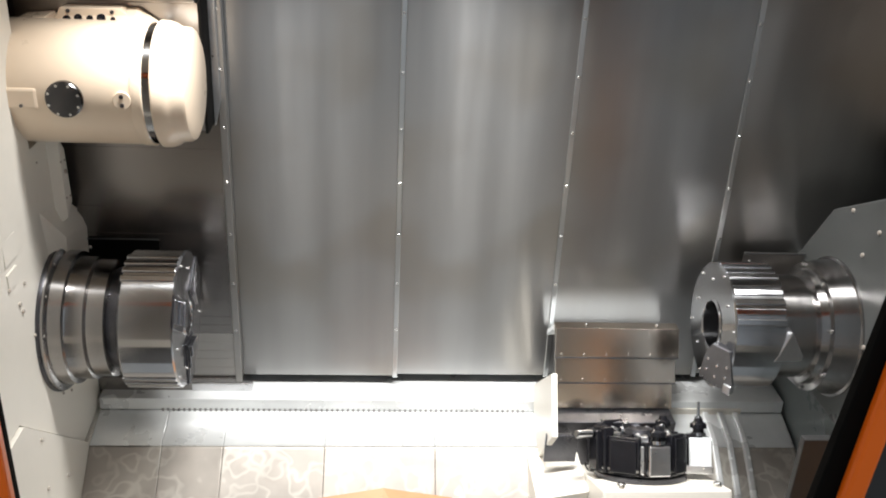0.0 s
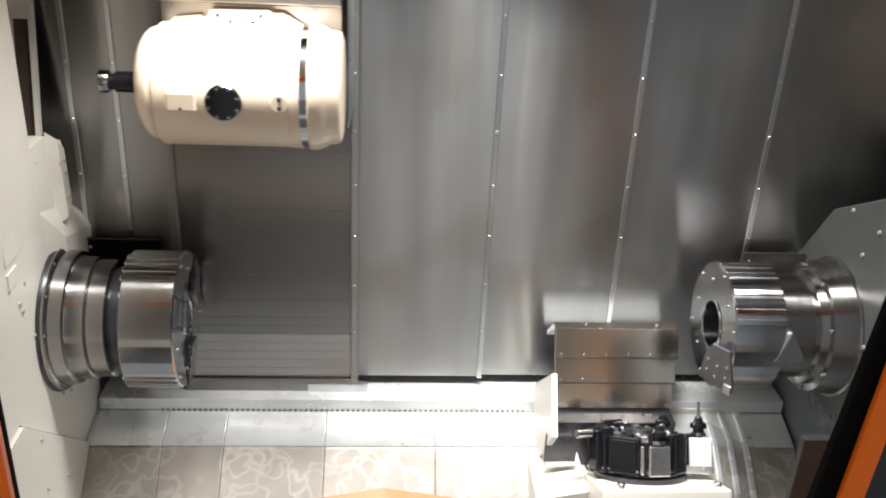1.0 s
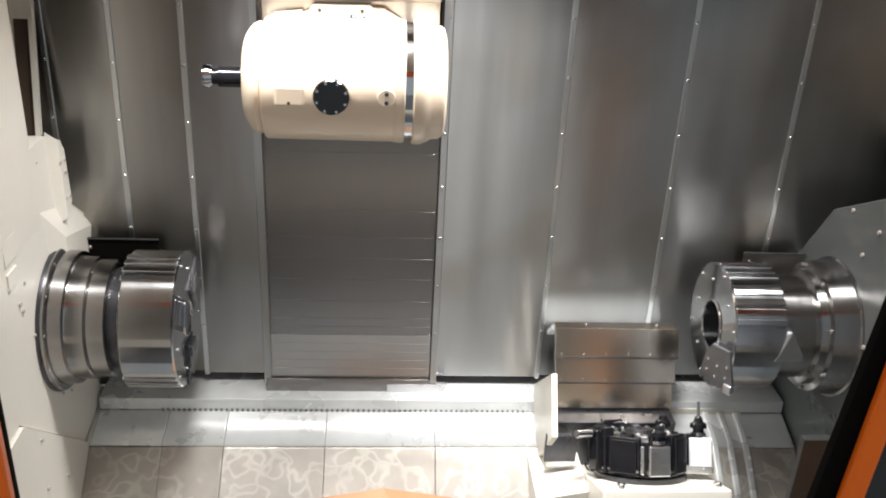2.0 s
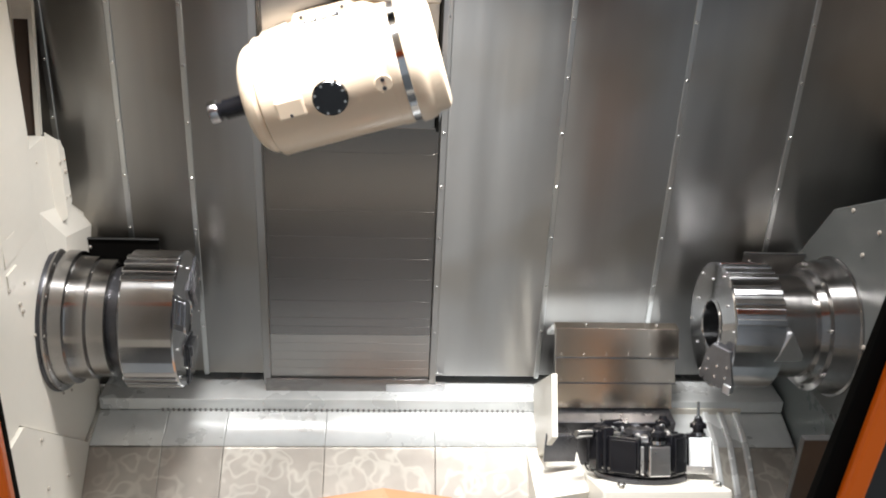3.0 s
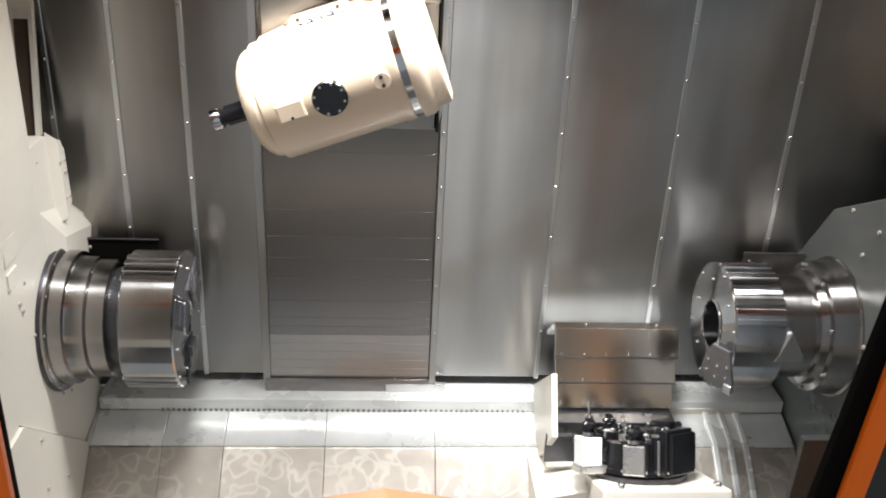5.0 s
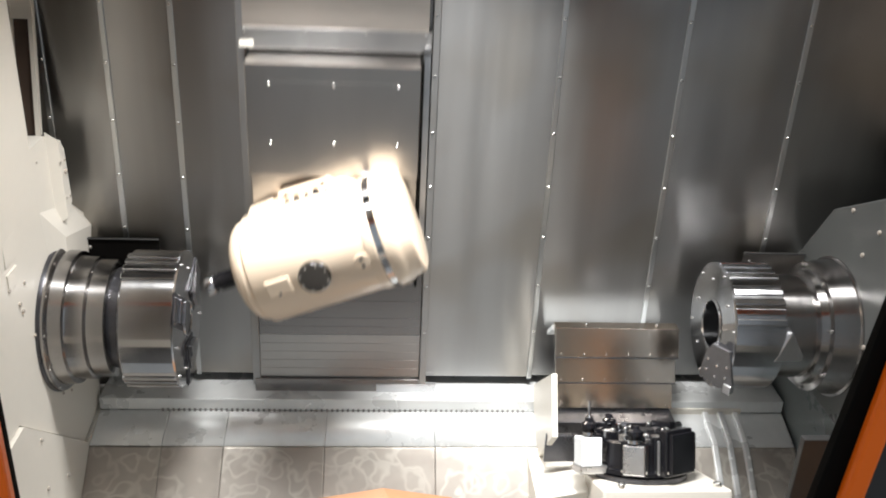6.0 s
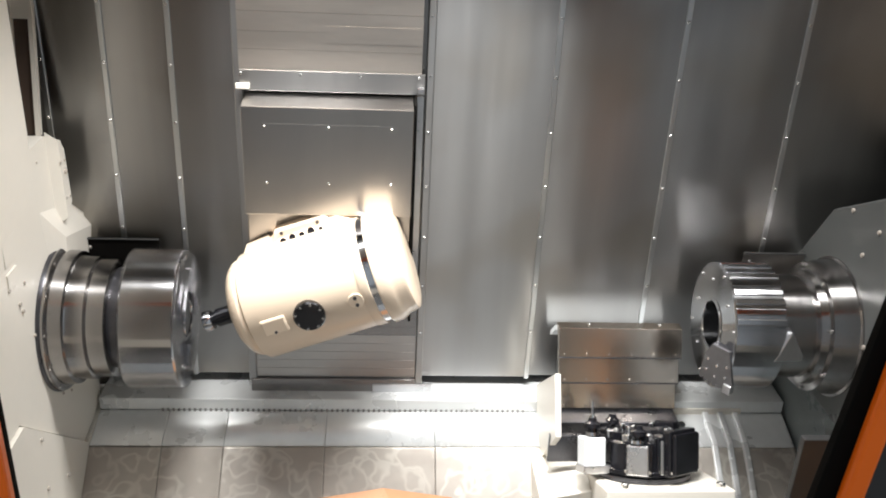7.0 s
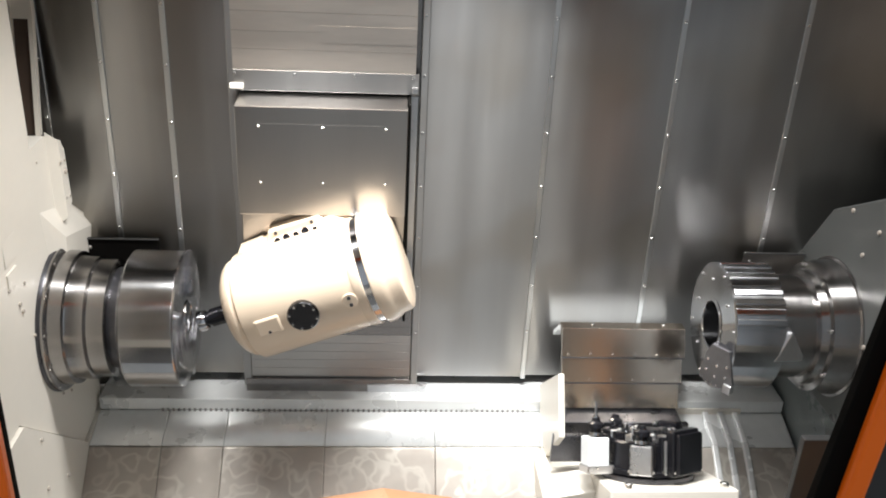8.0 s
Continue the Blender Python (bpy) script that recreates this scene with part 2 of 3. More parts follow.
def enclosure():
    # left side wall with its stepped rear edge and an upright slot
    left = structure("wall_left", prism([(-0.95, 0.505), (0.055, 0.505), (0.170, 0.455), (0.174, 0.268), (0.335, 0.150), (0.335, 0.095), (0.250, 0.045),
                                         (0.21, -0.10), (0.21, -0.42), (0.02, -0.44), (-0.37, -0.095), (-0.95, -0.095)], -1.28, -1.04, "x"), WHITE,
                     "cream painted steel side wall with a stepped rear edge")
    hull = bmesh.new()
    for y in (-0.95, -0.072):
        for x, z in ((-1.030, 1.30), (-1.030, 0.56), (-1.0395, 0.30), (-1.27, 0.30), (-1.27, 1.30)):
            hull.verts.new((x, y, z))
    bmesh.ops.convex_hull(hull, input=hull.verts[:])
    part("front_plate", hull, WHITE, left)
    for a, b in ((-1.16, -1.140), (-1.097, -1.086)):
        part("recess_post", prism([(0.150, 0.47), (0.172, 0.47), (0.245, 0.80), (0.245, 1.30), (0.222, 1.30), (0.222, 0.80)], a, b, "x"), WHITE, left)
    part("slot_head", prism([(0.218, 0.77), (0.240, 0.77), (0.245, 0.80), (0.245, 1.30), (0.224, 1.30), (0.224, 0.80)], -1.140, -1.097, "x"), WHITE, left)
    # dark brown base colour carries the shade inside the slot and recess
    part("slot_liner", prism([(0.166, 0.47), (0.172, 0.47), (0.239, 0.77), (0.232, 0.77)], -1.140, -1.097, "x"), BROWN, left, "back of the upright slot, its shade put in as brown")
    part("recess_back", prism([(-0.17, 0.50), (0.15, 0.50), (0.22, 0.8), (0.22, 1.3), (-0.17, 1.3)], -1.279, -1.268, "x"), BROWN, left, "recess plate with its shade put in as brown")
    wedge = bmesh.new()
    for a in [(-1.04, 0.06, 0.515), (-1.04, 0.166, 0.452), (-1.04, 0.172, 0.270), (-1.04, 0.06, 0.25), (-1.012, 0.07, 0.49), (-1.012, 0.108, 0.452), (-1.012, 0.116, 0.300), (-1.012, 0.07, 0.27)]:
        wedge.verts.new(a)
    wedge.verts.ensure_lookup_table()
    for f in ((4, 5, 6, 7), (0, 1, 5, 4), (1, 2, 6, 5), (2, 3, 7, 6), (3, 0, 4, 7), (0, 3, 2, 1)):
        wedge.faces.new([wedge.verts[i] for i in f])
    part("bolted_block", wedge, WHITE, left)
    chin = bmesh.new()
    for a in [(-1.041, -0.054, 0.339), (-1.041, 0.152, 0.277), (-1.041, 0.332, 0.144), (-1.041, 0.30, 0.08), (-1.041, -0.02, 0.12), (-1.015, 0.040, 0.225), (-1.020, 0.265, 0.160), (-1.022, 0.24, 0.085), (-1.018, 0.04, 0.13)]:
        chin.verts.new(a)
    bmesh.ops.convex_hull(chin, input=chin.verts[:])
    part("bevelled_block", chin, WHITE, left)
    for y, z, s in ((0.068, 0.43, .7), (0.098, 0.425, .7), (0.092, 0.395, 1.3), (0.075, 0.325, .7), (0.105, 0.32, .7)):
        piece("bolt", BOLT_DULL, left, -1.012, y, z, scale=s * 0.6)
    for y, z, s in ((-0.02, 0.46, .6), (-0.10, 0.44, .6), (-0.30, 0.24, .8), (-0.21, 0.215, .8), (-0.255, 0.18, 1.0), (-0.245, 0.155, 1.0), (-0.2, 0.06, .8), (-0.08, -0.2, .7), (-0.02, -0.23, .7), (-0.17, 0.05, .9)):
        piece("bolt", BOLT_DULL, left, -1.04, y, z, scale=s * 0.7)
    part("rating_plate", box(-1.04, -1.037, -0.30, -0.22, 0.30, 0.36), WHITE, left)
    part("rating_plate", box(-1.04, -1.037, -0.30, -0.24, 0.24, 0.28), WHITE, left)
    low = structure("wall_left_lower", prism([(-0.95, -0.10), (-0.37, -0.10), (0.02, -0.445), (0.205, -0.425), (0.225, -0.425), (0.38, -0.425), (0.38, -1.0), (-0.95, -1.0)], -1.28, -1.03, "x"), WHITE, "cream sheet metal skirt below the side wall")
    for y, z in ((-0.29, -0.2), (-0.16, -0.42), (-0.30, -0.35)):
        piece("bolt", BOLT_DULL, low, -1.03, y, z, scale=.7)
    # right side: spindle housing and the sheet below
    right = structure("wall_right", prism([(0.34, 0.10), (0.267, 0.115), (0.13, 0.318), (-0.11, 0.45), (-0.35, 0.47), (-0.95, 0.47), (-0.95, -0.235), (0.10, -0.235), (0.34, -0.10)], 1.15, 1.55, "x", 0.006), HOUSING,
                      "grey spindle housing with chamfered top, its shade put in the colour")
    for y, z in ((0.02, 0.36), (-0.13, 0.36), (-0.08, 0.27), (0.06, -0.2), (-0.2, 0.05)):
        piece("bolt", BOLT_DULL, right, 1.15, y, z, rot=(0, 0, 180), scale=.8)
    structure("wall_right_lower", prism([(0.34, -0.24), (-0.95, -0.24), (-0.95, -1.0), (0.34, -1.0)], 1.17, 1.55, "x"), GREY, "grey sheet metal skirt below the housing")
    structure("wall_right_upper", box(1.42, 1.55, -0.95, 0.42, 0.48, 1.30), SKIN, "taupe painted side wall above the housing")
    # near-black colour puts the shade behind the covers into these sheets
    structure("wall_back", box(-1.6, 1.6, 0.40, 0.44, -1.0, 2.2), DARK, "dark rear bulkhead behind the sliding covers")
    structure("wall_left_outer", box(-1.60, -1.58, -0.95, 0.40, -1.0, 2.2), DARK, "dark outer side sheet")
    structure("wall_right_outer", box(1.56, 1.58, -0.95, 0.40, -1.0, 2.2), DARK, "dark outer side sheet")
    structure("ceiling", box(-1.58, 1.56, -1.0, -0.05, 1.30, 1.33), WHITE, "cream painted roof sheet")
    structure("ceiling_riser", box(-1.58, 1.56, -0.05, -0.03, 1.30, 2.2), WHITE, "cream painted riser above the roof sheet")
    structure("ceiling_rear", box(-1.58, 1.56, -0.05, 0.40, 2.2, 2.23), WHITE, "cream painted rear roof sheet")


def work_lights():
    for x, ob in WORK_LAMPS:
        t = thing("work_light", "long sealed work light under the roof", "lamp", "work lights")
        t.location = (x, -0.20, 1.30)
        part("housing", box(-0.28, 0.28, -0.07, 0.07, -0.03, -0.001, 0.006), SILVER, t)


# ---------------------------------------------------------------- floor of the work area
def work_floor():
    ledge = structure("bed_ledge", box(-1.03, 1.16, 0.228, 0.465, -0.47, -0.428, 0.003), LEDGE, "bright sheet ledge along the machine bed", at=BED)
    rack = structure("bed_channel", box(-1.03, 1.16, 0.236, 0.30, -0.56, -0.471), PLATE, "steel channel with a toothed strip", at=BED)
    tooth = mesh_of(box(0, 0.007, 0.224, 0.236, -0.468, -0.456), NOSE, False)
    for i in range(70):
        piece("tooth", tooth, rack, -0.84 + i * 0.0165, 0, -0.008)
    xs = [-1.03, -0.816, -0.632, -0.325, 0.014, 0.343, 0.69, 1.16]
    for i, (a, b) in enumerate(zip(xs, xs[1:])):
        # one folded sheet; the lamps' brightness on its upper fold is in LEDGE
        for prof, mat, label in (([(0.236, -0.474), (0.224, -0.476), (0.100, -0.512)], LEDGE, "flatter upper fold of the zinc pan, lamp brightness put in its colour"),
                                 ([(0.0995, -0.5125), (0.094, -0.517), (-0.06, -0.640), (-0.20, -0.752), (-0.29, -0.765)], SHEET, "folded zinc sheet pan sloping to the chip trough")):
            bm = bmesh.new()
            rows = []
            for y, z in prof:
                rows.append([bm.verts.new((x, y, z + dz)) for x, dz in ((a + 0.0002, 0.0008), (a + 0.004, 0), (b - 0.004, 0), (b - 0.0002, 0.0008))])
            for p, n in zip(rows, rows[1:]):
                for k in range(3):
                    bm.faces.new((p[k], p[k + 1], n[k + 1], n[k]))
            pan = structure("floor_pan", bm, mat, label, True, BED)
            mod = pan.modifiers.new("thickness", "SOLIDIFY")
            mod.thickness = 0.003
    # unseen aprons, added: pale low and dark high in the covers' reflections
    structure("front_apron", prism([(-0.285, -0.77), (-0.50, -0.55), (-0.50, -0.58), (-0.285, -0.80)], -1.03, 1.16, "x"), APRON, "unseen blue grey apron added for the covers to mirror", at=BED)
    structure("front_apron_upper", prism([(-0.50, -0.553), (-0.95, -0.25), (-0.95, -0.28), (-0.50, -0.583)], -1.03, 1.16, "x"), DARK, "unseen dark apron added to darken what the covers mirror", at=BED)
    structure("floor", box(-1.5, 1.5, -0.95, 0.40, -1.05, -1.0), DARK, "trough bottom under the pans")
    # raised folds on the pan beside the turret
    for x in (0.89, 0.94, 0.99):
        structure("pan_fold", prism([(0.225, -0.462), (0.10, -0.498), (-0.06, -0.622), (-0.06, -0.648), (0.10, -0.522), (0.225, -0.486)], x, x + 0.020, "x", 0.004), LEDGE, "raised fold in the zinc sheet pan", at=BED)
    hump = bmesh.new()
    rear = [hump.verts.new(p) for p in ((-0.34, -0.068, -0.570), (-0.145, -0.058, -0.540), (0.06, -0.068, -0.567))]
    front = [hump.verts.new(p) for p in ((-0.36, -0.28, -0.745), (-0.155, -0.28, -0.690), (0.05, -0.28, -0.745))]
    feet = [hump.verts.new(p) for p in ((-0.36, -0.07, -0.66), (-0.155, -0.055, -0.65), (0.05, -0.07, -0.66))]
    for k in range(2):
        hump.faces.new((rear[k], rear[k + 1], front[k + 1], front[k]))
        hump.faces.new((feet[k], feet[k + 1], rear[k + 1], rear[k]))
    structure("chip_deflector", hump, PEACH, "pale orange folded sheet ridge on the pan", at=BED)


def door_frame():
    for side, x0, x1, wide, seal in (("left", -0.738, -1.6, 0.12, 0.020), ("right", 0.612, 1.6, 0.02, 0.050)):
        d = thing("sliding_door", "orange edged machine door slid open", "door", "doors")
        s = -1 if side == "left" else 1
        a = x0 + s * wide
        if s > 0:
            # unseen window, added so the right-hand covers mirror the brighter surroundings
            for z0, z1, u0, u1 in ((-1.0, -0.16, 0.76, 1.6), (1.25, 1.6, 0.76, 1.6), (-0.16, 1.25, 1.45, 1.6)):
                part("added_window_frame", box(u0, u1, -1.095, -1.04, z0, z1, 0.004), SKIN, d)
            pane = part("added_window_pane", box(0.755, 1.455, -1.072, -1.066, -0.165, 1.255), GLASS, d, "clear pane in the unseen added window")
            pane.visible_shadow = False
            x1 = 0.76
        part("door_panel", box(min(a, x1), max(a, x1), -1.068, -1.04, -1.0, 1.6, 0.004), SKIN, d, "taupe inner door skin")
        part("outer_panel", box(min(a, x1), max(a, x1), -1.095, -1.070, -1.0, 1.6, 0.004), DARK, d, "dark outer door skin")
        if s < 0:
            part("door_edge", box(min(x0, a), max(x0, a), -1.10, -1.076, -1.0, 1.6, 0.006), ORANGE, d, "bright orange painted door edge")
            part("door_seal", box(min(x0 + s * 0.003, a), max(x0 + s * 0.003, a), -1.0755, -1.0755 + seal, -1.0, 1.6, 0.004), RUBBER, d, "black rubber edge seal")
        else:
            # the edge leans outwards towards the top
            part("door_edge", prism([(0.5865 - 0.0625, -1.0), (0.5865 + 0.1, 1.6), (0.626 + 0.1, 1.6), (0.626 - 0.0625, -1.0)], -1.11, -1.085, "y", 0.008), ORANGE, d, "bright orange painted door edge")
            part("door_seal", prism([(0.545 - 0.095, -1.0), (0.545 + 0.152, 1.6), (0.625 + 0.152, 1.6), (0.625 - 0.06, -1.0)], -1.084, -1.060, "y", 0.004), RUBBER, d, "black rubber edge seal")
            # unseen strip, added and sloped to catch lamp light for the covers' orange reflection
            part("door_frame", prism([(-1.03, 0.30), (-0.86, -0.12), (-0.872, -0.125), (-1.035, 0.28)], 0.76, 0.92, "x"), APRICOT, d, "unseen orange strip added for the turret covers to mirror")
    structure("front_header", box(-1.6, 1.6, -1.02, -0.955, 1.14, 1.6), ORANGE, "orange painted header over the door opening")
    structure("front_sill", box(-1.6, 1.6, -1.02, -0.955, -1.05, -0.05), WHITE, "cream painted sill under the door opening")
    structure("ground", box(-12, 12, -12, 12, -1.35, -1.25), CONCRETE, "grey workshop floor")


# ---------------------------------------------------------------- sliding covers
COVER_Z0, COVER_Z1 = -0.345, 1.9


def cover_panel(width, y, side):
    """A tall cover sheet with one folded rim; origin on the rim's screw line, sheet runs away from the carriage side."""
    t = thing("way_cover_panel", "tall brushed steel telescopic way cover panel", "machine cover", "way cover panels")
    s = side
    part("sheet", box(min(0, -s * width), max(0, -s * width), y, y + 0.003, COVER_Z0, COVER_Z1), STEEL, t)
    part("rim", box(-0.0075, 0.0075, y - 0.006, y + 0.0045, COVER_Z0 - 0.004, COVER_Z1, 0.0015), PALE, t, "folded bright rim")
    for k in range(11):
        piece("screw", SCREW_Y, t, 0, y - 0.006, -0.169 + 0.1643 * k, scale=.85)
    return t


PANELS = []


def sliding_covers():
    # share of the carriage travel, depth, place of the outer rim with the carriage at -0.29
    for frac, y, x in ((0.755, 0.242, 0.350), (0.51, 0.252, 0.695), (0.25, 0.262, 1.034), (0.0, 0.272, 1.43)):
        PANELS.append((cover_panel(0.62, y, 1), frac, x))
    for frac, y, x in ((0.755, 0.252, -0.713), (0.5, 0.262, -0.905), (0.25, 0.272, -1.088), (0.0, 0.282, -1.29)):
        PANELS.append((cover_panel(0.27, y, -1), frac, x))


def carriage():
    """Middle cover that carries the ram; origin in line with the milling head."""
    t = thing("carriage_cover", "wide steel carriage cover built of horizontal slats", "machine cover")
    zs = [1.9, 0.42, 0.24, 0.155, 0.085, 0.015, -0.06, -0.120, -0.150, -0.180, -0.210, -0.240, -0.270, -0.300, -0.330]
    for i, (a, b) in enumerate(zip(zs, zs[1:])):
        y = 0.226 - 0.0010 * i
        # lit-floor reflection on the lowest slats is put in as lighter steel
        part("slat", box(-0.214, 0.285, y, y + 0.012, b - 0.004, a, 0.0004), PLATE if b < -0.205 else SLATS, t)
    part("side_rail", box(-0.238, -0.214, 0.206, 0.238, -0.36, 1.9, 0.002), STEEL, t)
    part("side_rail", box(0.287, 0.308, 0.204, 0.238, -0.36, 1.9, 0.002), STEEL, t)
    part("bottom_bar", box(-0.232, 0.287, 0.202, 0.238, -0.385, -0.335, 0.002), SLATS, t)
    part("foot", box(0.15, 0.34, 0.198, 0.218, -0.392, -0.352, 0.002), SILVER, t)
    for k in range(9):
        piece("screw", SCREW_Y, t, 0.297, 0.204, -0.16 + 0.163 * k, scale=.7)
    return t


def ram():
    """Vertical slide under the head; origin at the head's swivel centre."""
    t = thing("ram_slide", "boxy steel ram slide with a screwed front plate", "machine slide")
    part("body", prism([(0.122, -0.16), (0.122, 0.176), (0.08, 0.186), (0.08, 0.493), (0.200, 0.498), (0.200, -0.16)], -0.190, 0.266, "x", 0.002), PLATE, t)
    part("front_plate", box(-0.134, 0.214, 0.0785, 0.080, 0.275, 0.447), PLATE, t, "thin steel cover plate with six screws")
    for x in (-0.128, 0.04, 0.208):
        for z in (0.282, 0.440):
            piece("screw", SCREW_Y, t, x, 0.0775, z, scale=.7)
    part("top_ledge", box(-0.205, 0.297, 0.184, 0.1885, 0.506, 0.563, 0.0012), STEEL, t)
    part("wiper_block", box(-0.214, -0.176, 0.172, 0.1835, 0.512, 0.527, 0.002), WHITE, t, "white plastic wiper")
    part("wiper_block", box(0.277, 0.294, 0.172, 0.1835, 0.512, 0.527, 0.002), SILVER, t)
    for x in (-0.2, -0.04, 0.12, 0.28):
        piece("screw", SCREW_Y, t, x, 0.184, 0.553, scale=.8)
    z = 0.5635
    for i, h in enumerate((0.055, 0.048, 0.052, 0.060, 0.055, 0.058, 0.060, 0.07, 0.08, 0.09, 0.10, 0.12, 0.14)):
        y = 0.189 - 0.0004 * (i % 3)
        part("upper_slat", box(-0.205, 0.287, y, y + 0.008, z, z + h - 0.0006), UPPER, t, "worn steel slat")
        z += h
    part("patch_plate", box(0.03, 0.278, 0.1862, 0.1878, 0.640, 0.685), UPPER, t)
    part("groove", box(0.268, 0.275, 0.10, 0.20, -0.16, 0.50), RUBBER, t, "black side seal")
    part("cheek", prism([(0.277, 0.50), (0.295, 0.50), (0.295, -0.10), (0.28, -0.165), (0.277, -0.165)], 0.188, 0.203, "y"), SILVER, t)
    return t


# ---------------------------------------------------------------- milling head
def milling_head():
    t = thing("milling_head", "cream painted swivelling milling head with a cutter", "milling head")
    R = 0.150
    barrel = lathe([(-0.168, 0), (-0.168, R - 0.006), (-0.166, R - 0.002), (-0.162, R), (0.172, R), (0.175, R - 0.004), (0.175, 0)], 96)
    part("barrel", barrel, HEADWHITE, t, "", True)
    nose = lathe([(-0.217, 0), (-0.217, 0.099), (-0.214, 0.107), (-0.204, 0.123), (-0.192, 0.134), (-0.182, 0.138), (-0.172, 0.136), (-0.170, 0.130), (-0.15, 0.130), (-0.15, 0)], 80)
    part("nose_ring", nose, HEADWHITE, t, "", True)
    part("groove_band", lathe([(0.175, 0), (0.175, R - 0.002), (0.194, R - 0.002), (0.194, 0)], 80), CHROME, t, "dark polished steel band", True)
    tail = lathe([(0.194, 0), (0.194, R + 0.003), (0.197, R + 0.006), (0.216, R + 0.005), (0.232, R - 0.001), (0.242, R - 0.008), (0.262, R - 0.010), (0.270, R - 0.015), (0.276, R - 0.031), (0.276, 0)], 80)
    part("tail_cap", tail, HEADWHITE, t, "", True)
    # bearing neck to the ram
    neck = turned(lathe([(-0.03, 0), (-0.03, 0.140), (0.02, 0.140), (0.02, 0)], 64), Matrix.Translation((0.02, 0.10, 0)) @ ALONG_Y)
    part("swivel_neck", neck, HEADWHITE, t, "", True)
    # upper housing, sloping up towards the ram
    upper = bmesh.new()
    for y, drop in ((0.0, 0.062), (0.045, 0.050), (0.110, 0.028)):
        for x, z in ((-0.160, 0.140), (-0.07, 0.168), (-0.050, 0.186), (0.120, 0.192), (0.150, 0.170), (0.168, 0.160)):
            upper.verts.new((x, y, z - drop))
    for x in (-0.160, 0.168):
        for y in (0.0, 0.110):
            upper.verts.new((x, y, 0.06))
    bmesh.ops.convex_hull(upper, input=upper.verts[:])
    part("upper_housing", upper, HEADWHITE, t)
    b = part("top_bracket", prism([(-0.078, 0.135), (-0.060, 0.166), (0.086, 0.168), (0.120, 0.135)], 0.070, 0.118, "y", 0.003), HEADWHITE, t)
    eye = mesh_of(turned(rod(0.005, 0.003, 10), ALONG_Y), DARKSTEEL)
    for x in (-0.028, 0.078):
        piece("screw", eye, b, x - 0.012, 0.070, 0.158)
    part("base_plate", prism([(-0.160, 0.120), (-0.157, 0.142), (-0.085, 0.150), (-0.080, 0.125)], 0.03, 0.115, "y", 0.003), HEADWHITE, t)
    hole = mesh_of(turned(lathe([(0, 0), (0, 0.0095), (0.006, 0.0095), (0.006, 0.0065), (0.003, 0)], 14), ALONG_Y), BLACK)
    for x, z, k in ((-0.046, 0.146, .6), (-0.018, 0.156, 1), (0.006, 0.160, 1), (0.030, 0.160, .8), (0.054, 0.161, 1.1), (0.078, 0.160, .6)):
        piece("connector", hole, t, x * 1.15 - 0.016, 0.046, z - 0.015, rot=(-40, 0, 0), scale=k)
    # front swivel cap
    cap = turned(lathe([(0, 0), (0, 0.043), (0.012, 0.043), (0.016, 0.040), (0.016, 0)], 48), Matrix.Translation((0, -0.144, 0)) @ ALONG_Y)
    c = part("swivel_cap", cap, CAPGLASS, t, "dark smoked round cap", True)
    tick = mesh_of(turned(rod(0.0035, 0.003, 8), ALONG_Y), SCREW)
    for k in range(8):
        a = radians(45 * k + 20)
        piece("cap_screw", tick, c, 0.036 * math.cos(a), -0.160, 0.036 * math.sin(a))
    # oval pad with screws and a small plate
    pad = turned(lathe([(0, 0), (0, 0.0215), (0.005, 0.0215), (0.006, 0.020), (0.006, 0)], 32), Matrix.Translation((0.130, -0.147, 0.0)) @ ALONG_Y)
    p = part("plug_pad", pad, HEADWHITE, t, "", True)
    dot = mesh_of(turned(rod(0.005, 0.003, 10), ALONG_Y), DARKSTEEL)
    for x, z in ((0.130, 0.010), (0.130, -0.011)):
        piece("screw", dot, p, x, -0.153, z)
    plate = part("side_plate", box(-0.135, -0.062, -0.153, -0.120, -0.028, 0.024, 0.007), HEADWHITE, t)
    piece("screw", dot, plate, -0.10, -0.153, -0.018, scale=.8)
    part("end_collar", lathe([(0.148, R - 0.01), (0.148, R + 0.001), (0.151, R + 0.0025), (0.173, R + 0.0025), (0.175, R + 0.001), (0.175, R - 0.01)], 80), HEADWHITE, t, "", True)
    # cutter
    tool = lathe([(-0.216, 0), (-0.216, 0.040), (-0.227, 0.040), (-0.229, 0.026), (-0.285, 0.026), (-0.287, 0.020), (-0.300, 0.020), (-0.300, 0)], 40)
    h = part("tool_holder", tool, BLACK, t, "black steel tool holder", True)
    part("cutter", lathe([(-0.300, 0), (-0.300, 0.026), (-0.306, 0.029), (-0.322, 0.029), (-0.325, 0.024), (-0.325, 0)], 24), CHROME, h, "bright steel face cutter", True)
    return t


